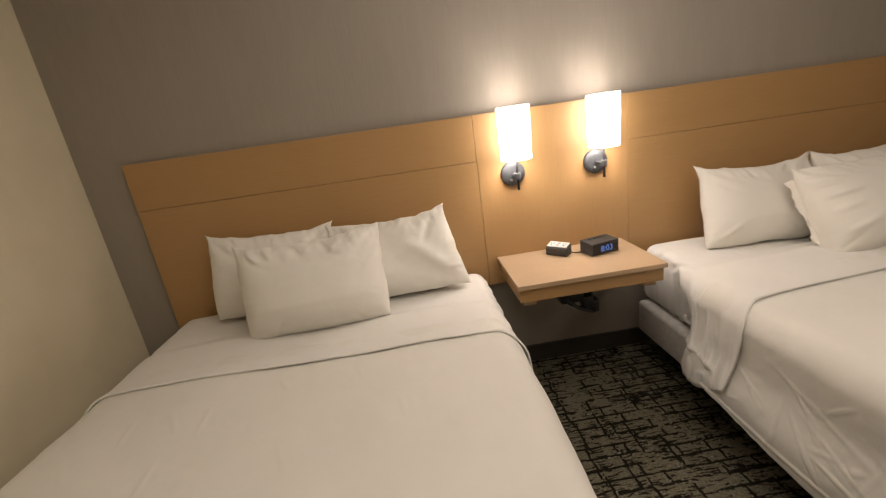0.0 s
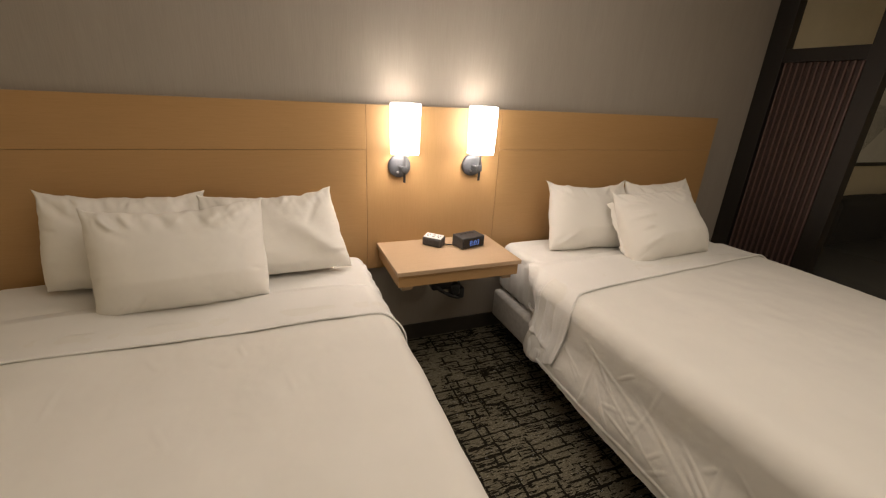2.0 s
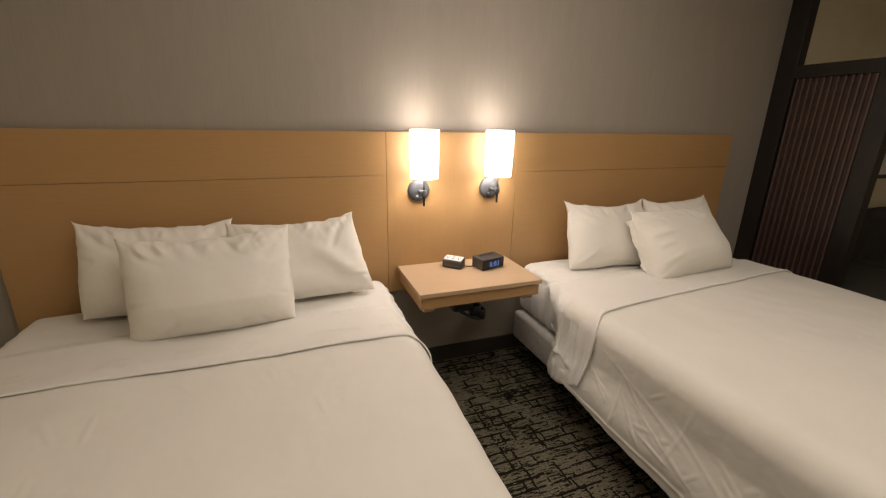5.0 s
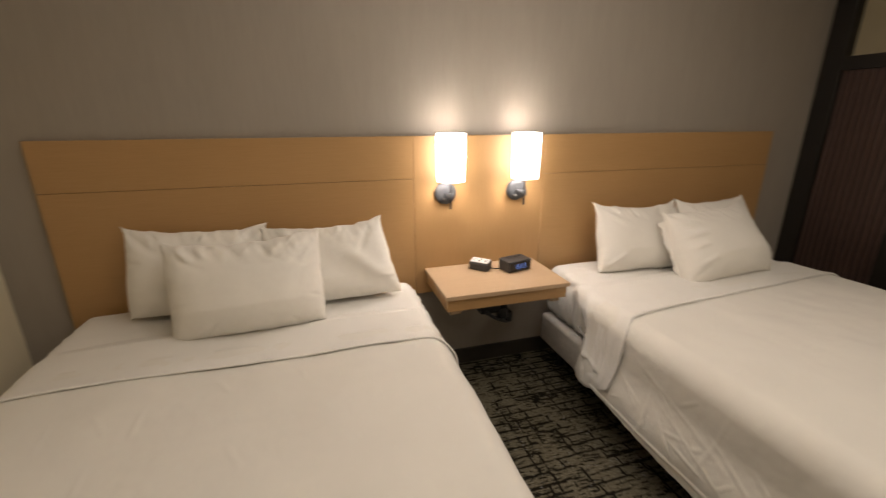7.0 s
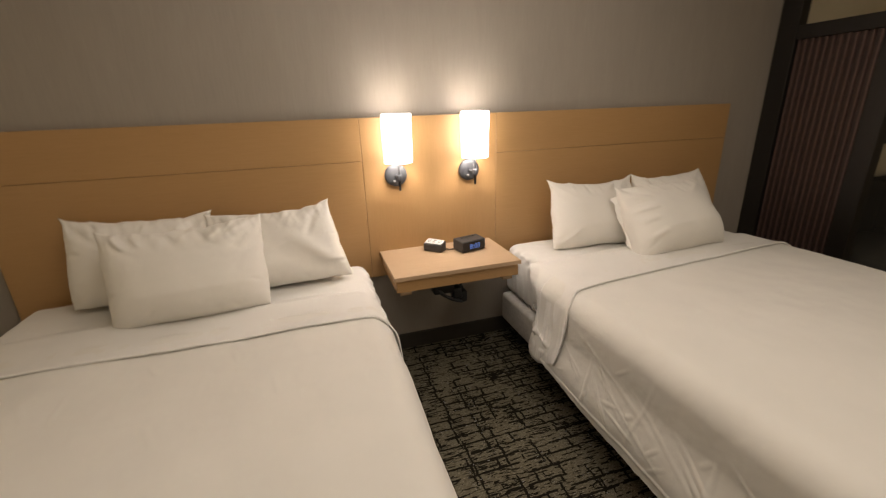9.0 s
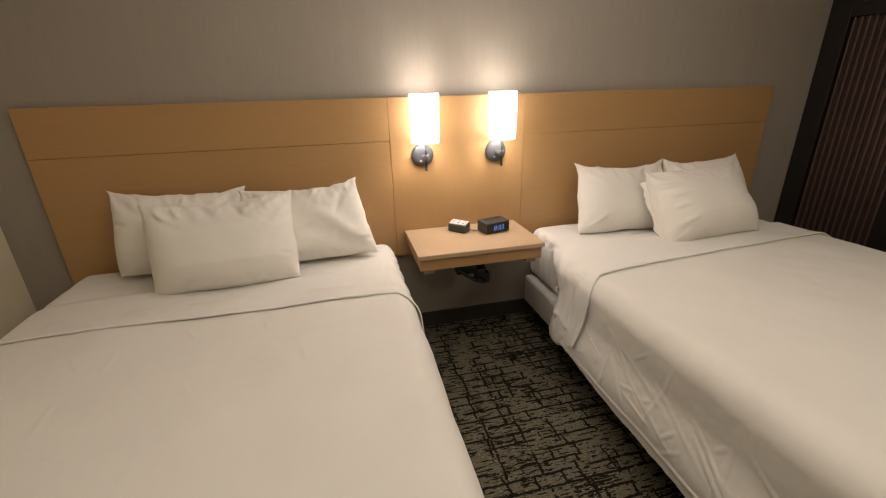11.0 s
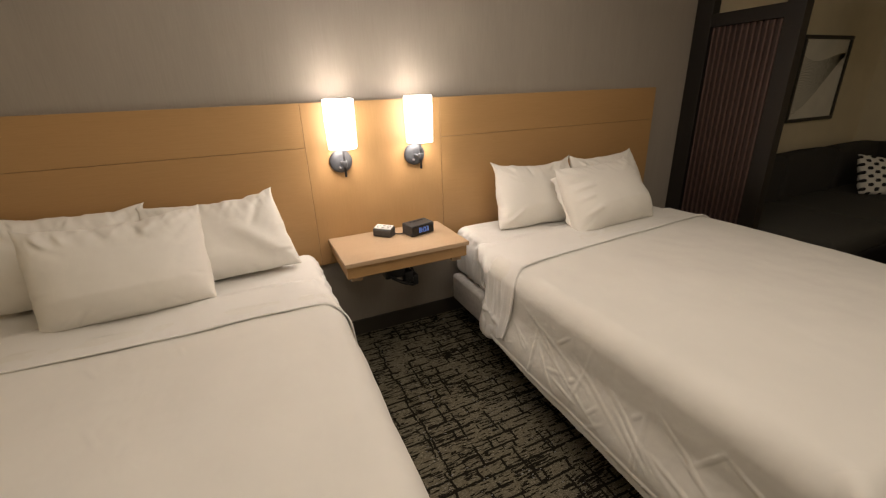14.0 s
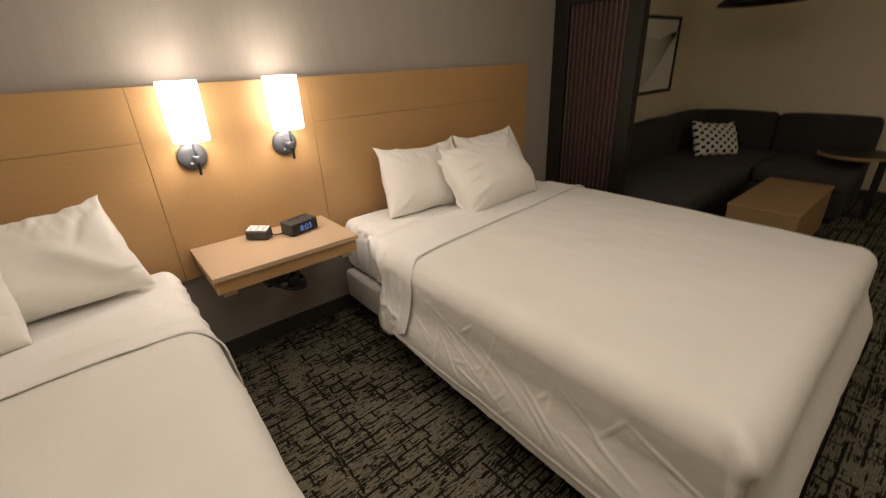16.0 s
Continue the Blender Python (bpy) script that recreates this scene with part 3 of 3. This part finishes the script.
    for line in (np.stack([x, y, z + TOP], 2)[::3, 0], np.stack([x, y, z + TOP], 2)[::3, -1]):
        part("hem", tube(line.tolist(), 0.0020, 6), SHEET, ob, "", True)
    roll = np.stack([x, y, z + TOP + 0.001], 2)[-1, ::2]
    part("folded_edge", tube(roll.tolist(), 0.0036, 8), SHEET, ob, "", True)
    ob.location.x = cx
    tagged(ob, "white top sheet turned down across the bed", "bed sheet", group)
    return bed


DENTS = [((-0.47, 0.3), (-0.45, 0.42), 0.006, 0.0022), ((-0.36, 0.3), (-0.3, 0.4), 0.006, 0.002), ((-0.24, 0.3), (-0.235, 0.42), 0.006, 0.0024),
         ((-0.06, 0.2), (-0.01, 0.28), 0.006, 0.002), ((0.2, 0.2), (0.22, 0.28), 0.006, 0.002), ((-0.58, 0.44), (-0.5, 0.55), 0.006, 0.0017),
         ((-0.3, 0.5), (-0.28, 0.66), 0.006, 0.002), ((0.02, 0.52), (0.07, 0.62), 0.006, 0.0015), ((0.34, 0.4), (0.36, 0.5), 0.006, 0.0015),
         ((-0.5, 0.62), (-0.34, 0.68), 0.012, -0.0015)]
SIDE = [((-0.8, 0.74), (-1.1, 0.68), 0.0064, 0.0014), ((-0.84, 0.3), (-1.0, 0.78), 0.0088, 0.0017), ((-0.9, 0.62), (-1.06, 0.98), 0.0072, 0.0015),
        ((-0.8, 0.05), (-1.05, 0.2), 0.0096, 0.002), ((-0.9, 0.98), (-1.14, 1.02), 0.006, 0.002), ((-0.84, 0.36), (-1.02, 0.62), 0.006, 0.0015),
        ((-0.94, 0.44), (-1.1, 0.88), 0.006, 0.0015), ((-0.72, 1.42), (-0.8, 1.52), 0.024, 0.018), ((-0.76, 1.46), (-0.94, 1.58), 0.014, 0.012),
        ((-0.8, 1.52), (-1.0, 1.66), 0.02, -0.016)]
make_bed(-1.171, 0.765, -0.006, 11, DENTS, "hotel beds", -0.725, 0.0)
make_bed(1.132, 0.745, 0.028, 23, SIDE, "hotel beds", -0.735, 0.085)

# ---- pillows ----


def make_pillow(m, w, h, thick, seed, label, slump=0.0, taper=0.0, ears=0.02, mat=CASE, name="pillow", category="pillow", group="bed pillows", dents=()):
    """A stuffed case: full below, slack and crumpled towards its upper edge, with soft pointed corners."""
    rnd = random.Random(seed)
    nu, nv = 96, 76
    u, v = np.meshgrid(np.linspace(-1, 1, nu), np.linspace(-1, 1, nv))
    u, v = np.sin(u * math.pi / 2) * 0.35 + u * 0.65, np.sin(v * math.pi / 2) * 0.35 + v * 0.65
    ear = ears * (np.abs(u) * np.abs(v)) ** 9 * (v > 0) - np.where(v < 0, 0.015, 0.06) * (np.abs(u) * np.abs(v)) ** 3.5
    x = w / 2 * u * (1 - 0.025 * (1 - v ** 2) + ear) * (1 - taper * v)
    z = h / 2 * v * (1 - np.where(v > 0, 0.15, 0.03) * (1 - np.abs(u) ** 2.5) + ear)
    z = z + 0.010 * v * fold_noise(u, v * 0.3, 1.7, 1.0, seed + 50, 3) * (np.abs(v) ** 3) + 0.006 * fold_noise(u, v, 7, 0.5, seed + 51, 2) * np.clip(v, 0, 1) ** 4
    x = x + 0.008 * u * fold_noise(u * 0.3, v, 1.0, 2.0, seed + 60, 3) * (np.abs(u) ** 3)
    body = ((1 - np.abs(u) ** 2.6) * (1 - np.abs(v) ** 2.6)).clip(0, 1) ** 0.47
    folds = list(dents)
    for k in range(22):
        edge = rnd.random()
        if edge < 0.5:
            p = (rnd.uniform(-0.95, 0.95), 1.0)
        elif edge < 0.85:
            p = (rnd.choice((-1.0, 1.0)), rnd.uniform(-0.9, 0.95))
        else:
            p = (rnd.uniform(-0.9, 0.9), -1.0)
        aim = (rnd.uniform(-0.3, 0.3), rnd.uniform(-0.4, 0.3))
        far = rnd.uniform(0.12, 0.34)
        q = (p[0] + (aim[0] - p[0]) * far, p[1] + (aim[1] - p[1]) * far)
        folds.append((p, q, rnd.uniform(0.025, 0.07), rnd.uniform(-0.010, 0.007)))
    for sx in (-1, 1):
        for k in range(3):
            folds.append(((sx * 0.98, 0.98), (sx * rnd.uniform(0.35, 0.7), rnd.uniform(0.3, 0.75)), 0.07, -0.005))
    sides = []
    for sign in (-1, 1):
        wr = 0.012 * fold_noise(x, z, 3.4, 3.4, seed + 7 * sign, 2) + 0.0022 * fold_noise(x, z, 16, 14, seed + 9 * sign, 3) * (0.35 + u ** 2 + v ** 2)
        wr = wr + 0.036 * np.clip(v - 0.45, 0, 1) * fold_noise(x + 0.35 * z, z, 17, 6, seed + 30 * sign, 3)
        for p, q, width, height in folds:
            wr = wr + crease(u, v, p, q, width, height)
        y = sign * (thick / 2 * body * (1 - slump * np.clip(v - 0.1, -0.5, 1)) + wr * body ** 0.45)
        sides.append(np.stack([x, y, z + h / 2], 2))
    front, back = sides
    faces, index = [], lambda side, i, j: (i * nu + j) if side == 0 or i in (0, nv - 1) or j in (0, nu - 1) else nu * nv + i * nu + j
    for side in (0, 1):
        for i in range(nv - 1):
            for j in range(nu - 1):
                f = (index(side, i, j), index(side, i, j + 1), index(side, i + 1, j + 1), index(side, i + 1, j))
                faces.append(f if side == 0 else f[::-1])
    me = bpy.data.meshes.new(name)
    me.from_pydata(np.concatenate([front.reshape(-1, 3), back.reshape(-1, 3)]).tolist(), [], faces)
    bm = bmesh.new()
    bm.from_mesh(me)
    bmesh.ops.delete(bm, geom=[q for q in bm.verts if not q.link_faces], context="VERTS")
    bm.to_mesh(me)
    bm.free()
    ob = mesh_object(name, me, mat)
    ob.matrix_basis = m
    return tagged(ob, label, category, group)


PZ = TOP - 0.012
make_pillow(pose(-1.418, -0.185, PZ, -17, 3, 2), 0.565, 0.405, 0.22, 3, "white bed pillow upright against the maple headboard", 0.35, -0.01, 0.09)
make_pillow(pose(-0.845, -0.215, PZ, -17, -3, -3), 0.62, 0.395, 0.20, 8, "white bed pillow with raised corner against the headboard", 0.35, 0.10, 0.075,
            dents=[((0.30, 0.35), (0.9, -0.65), 0.13, 0.014), ((0.10, 0.0), (0.75, -0.85), 0.20, -0.016), ((0.75, 0.85), (0.55, 0.2), 0.06, -0.014)])
make_pillow(pose(-1.165, -0.430, PZ, -20, -1, 3), 0.60, 0.405, 0.29, 15, "white bed pillow leaning in front of two others", 0.3, -0.02, 0.06,
            dents=[((-0.85, 0.98), (-0.62, 0.60), 0.05, 0.018), ((-0.58, 0.98), (-0.46, 0.66), 0.04, 0.016), ((-0.70, 0.90), (-0.55, 0.62), 0.05, -0.014), ((-0.20, 0.95), (-0.08, 0.60), 0.05, -0.014),
                   ((0.52, 0.95), (0.28, 0.58), 0.08, 0.018), ((0.95, 0.95), (0.38, 0.52), 0.09, 0.018), ((0.18, 0.92), (0.34, 0.55), 0.05, -0.016)])
make_pillow(pose(0.930, -0.275, PZ, -23, 1, -2), 0.58, 0.40, 0.18, 21, "white bed pillow with pointed corner leaning on headboard", 0.35, 0.05, 0.11,
            dents=[((-0.95, 0.95), (-0.45, 0.35), 0.09, 0.012), ((-0.9, -0.85), (-0.55, -0.5), 0.06, 0.012), ((0.6, 0.95), (0.4, 0.55), 0.07, -0.012)])
make_pillow(pose(1.510, -0.260, PZ, -20, -1, 2), 0.60, 0.40, 0.18, 27, "white bed pillow behind another near the bed edge", 0.3, 0.09, 0.06,
            dents=[((-0.85, 0.98), (-0.62, 0.45), 0.06, 0.020), ((-0.65, 0.98), (-0.48, 0.5), 0.06, -0.016), ((-0.45, 0.95), (-0.35, 0.55), 0.05, 0.012)])
front = make_pillow(pose(1.270, -0.545, PZ, -35, -2, 2), 0.60, 0.44, 0.25, 34, "plump white bed pillow leaning in front", 0.35, 0.03, 0.04,
                    dents=[((-0.96, 0.60), (-0.50, 0.52), 0.06, 0.016), ((-0.96, 0.38), (-0.55, 0.36), 0.05, -0.012), ((-0.96, 0.18), (-0.48, 0.20), 0.06, 0.015), ((-0.96, -0.15), (-0.58, -0.10), 0.06, 0.012),
                           ((-0.92, -0.60), (-0.52, -0.45), 0.07, 0.014), ((0.92, 0.92), (0.45, 0.50), 0.09, 0.014)])


def case_flap(pillow, w, h):
    """The slack open end of the case along one short side."""
    t, s = np.meshgrid(np.linspace(-0.93, 0.90, 40), np.linspace(0, 1, 8))
    wave = fold_noise(t, s, 5.0, 0.6, 77, 3)
    x = -w / 2 * (0.93 + 0.02 * t ** 2) - 0.024 * s * (1 + 0.5 * wave) * (1 - 0.7 * t ** 4)
    y = 0.012 + 0.030 * s + 0.012 * wave * s
    z = h / 2 * (1 + 0.93 * t) + 0.006 * s * wave
    me = sheet_mesh("case_flap", np.stack([x, y, z], 2), 0.006)
    return mesh_object("case_flap", me, CASE, pillow)


case_flap(front, 0.60, 0.42)

# ---- slatted divider screen ----
SX = 2.415
screen = thing("divider_screen", pose(SX, 0, 0), "dark espresso divider screen with rose copper slats", "room divider")
part("wall_post", box(0, -0.095, 0, 0.075, NORTH - 0.001, HIGH - 0.001, 0.003), ESPRESSO, screen)
part("end_post", box(0, -0.660, 0, 0.075, -0.555, HIGH - 0.001, 0.003), ESPRESSO, screen)
part("upper_rail", box(0.004, -0.5545, 1.757, 0.071, -0.0955, 1.838, 0.003), ESPRESSO, screen)
part("top_rail", box(0.004, -0.5545, 2.50, 0.071, -0.0955, HIGH - 0.002, 0.003), ESPRESSO, screen)
part("bottom_rail", box(0.004, -0.5545, 0.0, 0.071, -0.0955, 0.12, 0.003), ESPRESSO, screen)
part("back_panel", box(0.034, -0.5545, 0.1205, 0.044, -0.0955, 1.7565, 0), PANEL_BACK, screen, "dark glossy brown panel")
slat = None
for k in range(12):
    y = -0.1135 - k * 0.0385
    if slat is None:
        slat = part("slat", box(0.016, -0.0052, 0.121, 0.0335, 0.0052, 1.756, 0.0018, 2), COPPER, screen)
        slat.location.y = y
    else:
        other = new("slat", slat.data)
        other.parent, other.location = screen, (0, y, 0)

# ---- lounge: sofa, cushion, tables, picture, pendant ----
sofa = thing("corner_sofa", pose(0, 0, 0), "charcoal upholstered corner sofa with loose back cushions", "sofa")


def cushion(name, x0, y0, z0, x1, y1, z1, mat, bev=0.045, label=""):
    bm = box(x0, y0, z0, x1, y1, z1, bev, 4)
    bmesh.ops.subdivide_edges(bm, edges=[e for e in bm.edges if e.calc_length() > 0.15], cuts=8, use_grid_fill=True)
    c = Vector(((x0 + x1) / 2, (y0 + y1) / 2, (z0 + z1) / 2))
    s = Vector((abs(x1 - x0), abs(y1 - y0), abs(z1 - z0))) / 2
    for v in bm.verts:
        r = [(v.co[k] - c[k]) / s[k] for k in range(3)]
        n = noise.fractal(v.co * 6, 1.0, 2.0, 3)
        for k in range(3):
            i, j = [q for q in range(3) if q != k]
            v.co[k] += 0.014 * r[k] * (1 - r[i] ** 2) * (1 - r[j] ** 2) + 0.003 * n
    return part(name, bm, mat, sofa, label, True)


part("base", box(2.62, -1.02, 0.05, 5.14, 0.0, 0.27, 0.012, 3), SOFA, sofa)
part("side_base", box(4.10, -1.72, 0.05, 5.14, -1.021, 0.27, 0.012, 3), SOFA, sofa)
part("back_frame", box(2.62, -0.13, 0.271, 5.14, 0.0, 0.74, 0.03, 3), SOFA, sofa)
part("side_back_frame", box(5.01, -1.72, 0.271, 5.14, -0.131, 0.72, 0.03, 3), SOFA, sofa)
cushion("seat_cushion", 2.64, -1.04, 0.272, 3.36, -0.20, 0.43, SOFA_SEAT)
cushion("seat_cushion", 3.365, -1.04, 0.272, 4.10, -0.20, 0.43, SOFA_SEAT)
cushion("seat_cushion", 4.105, -1.04, 0.272, 5.0, -0.20, 0.43, SOFA_SEAT)
cushion("seat_cushion", 4.08, -1.73, 0.272, 5.0, -1.045, 0.43, SOFA_SEAT)
for x0, x1 in ((2.64, 3.42), (3.425, 4.20), (4.205, 4.96)):
    cushion("back_cushion", x0, -0.29, 0.40, x1, -0.12, 0.805, SOFA)
for y0, y1 in ((-0.95, -0.20), (-1.72, -0.96)):
    cushion("back_cushion", 4.86, y0, 0.40, 5.03, y1, 0.80, SOFA)
for lx, ly in ((2.68, -0.96), (2.68, -0.06), (4.16, -1.66), (5.08, -1.66), (5.08, -0.06)):
    part("foot", box(lx - 0.03, ly - 0.03, 0, lx + 0.03, ly + 0.03, 0.051, 0.003), BLACK_METAL, sofa)

make_pillow(pose(4.33, -0.66, 0.425, -30, 3, -36), 0.47, 0.37, 0.14, 41, "black and white geometric throw pillow on the sofa", 0.2, 0.0, 0.02, PATTERN, "throw_pillow", "cushion", "sofa cushions")

table = thing("box_table", pose(3.36, -1.46, 0), "tan oak veneer box table before the sofa", "coffee table")
part("top", box(-0.49, -0.215, 0.372, 0.49, 0.215, 0.400, 0.004, 2), TAN_WOOD, table)
part("front_panel", box(-0.485, -0.21, 0.045, -0.463, 0.21, 0.3715, 0.003), TAN_WOOD, table)
part("end_panel", box(0.463, -0.21, 0.045, 0.485, 0.21, 0.3715, 0.003), TAN_WOOD, table)
part("side_panel", box(-0.4625, -0.21, 0.045, 0.4625, -0.188, 0.3715, 0.003), TAN_WOOD, table)
part("side_panel", box(-0.4625, 0.188, 0.045, 0.4625, 0.21, 0.3715, 0.003), TAN_WOOD, table)
part("plinth", box(-0.45, -0.175, 0, 0.45, 0.175, 0.0448, 0.002), BLACK_METAL, table, "recessed dark plinth")

side = thing("side_table", pose(4.36, -1.66, 0), "small round side table on black steel stand", "side table")
part("top", lathe([(0, 0.532), (0.246, 0.532), (0.246, 0.557), (0, 0.557)], 48, None, pose(0.12, 0, 0)), BLACK_METAL, side, "dark round top")
part("rim", lathe([(0.247, 0.530), (0.253, 0.533), (0.253, 0.553), (0.247, 0.556), (0.247, 0.530)], 48, None, pose(0.12, 0, 0)), TAN_WOOD, side, "pale wooden rim", True)
part("column", box(0.085, -0.215, 0.012, 0.150, -0.165, 0.5295, 0.003), BLACK_METAL, side)
part("cross_bar", box(0.090, -0.1645, 0.505, 0.145, 0.18, 0.5297, 0.003), BLACK_METAL, side)
part("base_bar", box(0.075, -0.22, 0, 0.160, 0.17, 0.0118, 0.003), BLACK_METAL, side)

art = thing("framed_picture", pose(4.17, NORTH, 1.385), "black framed print of grey radiating lines", "picture", "")
PW, PH = 0.375, 0.36
for name, x0, z0, x1, z1 in (("frame_top", -PW, PH - 0.03, PW, PH), ("frame_bottom", -PW, -PH, PW, -PH + 0.03), ("frame_side", -PW, -PH + 0.0302, -PW + 0.03, PH - 0.0302), ("frame_side", PW - 0.03, -PH + 0.0302, PW, PH - 0.0302)):
    part(name, box(x0, -0.03, z0, x1, -0.001, z1, 0.003), GLASS_DARK, art)
print_ = part("print", box(-PW + 0.0305, -0.014, -PH + 0.0305, PW - 0.0305, -0.004, PH - 0.0305, 0), ART_PAPER, art, "pale paper with grey line fan")
for k in range(34):
    f = k / 33
    p = [(-0.33 + 0.66 * s, -0.0145, (0.20 - 0.10 * math.sin(s * math.pi)) * (1 - s) + s * 0.22 - f * (0.50 - 0.46 * s) * (0.55 + 0.45 * (1 - s)) - 0.05 * f * math.sin(s * math.pi)) for s in (q / 8 for q in range(9))]
    bm = bmesh.new()
    w = 0.0022
    rows_ = [(bm.verts.new((x, y, z - w)), bm.verts.new((x, y, z + w))) for x, y, z in p]
    for r0, r1 in zip(rows_, rows_[1:]):
        bm.faces.new((r0[0], r1[0], r1[1], r0[1]))
    part("line", bm, ART_GREY, print_)

pendant = thing("pendant_lamp", pose(4.10, -0.80, 1.755), "unlit black cone pendant lamp over the sofa", "pendant lamp")
part("shade", lathe([(0.315, 0.0), (0.318, 0.004), (0.10, 0.19), (0.095, 0.19), (0.312, 0.0), (0.315, 0.0)], 48), BRASS_IN, pendant, "black metal cone", True)
part("neck", lathe([(0, 0.185), (0.098, 0.185), (0.098, 0.30), (0.05, 0.33), (0, 0.33)], 32), BRASS_IN, pendant, "black cylinder neck", True)
part("cord", tube([(0, 0, 0.32), (0, 0, 0.6), (0, 0, HIGH - 1.756)], 0.004, 8), BLACK_PLASTIC, pendant)
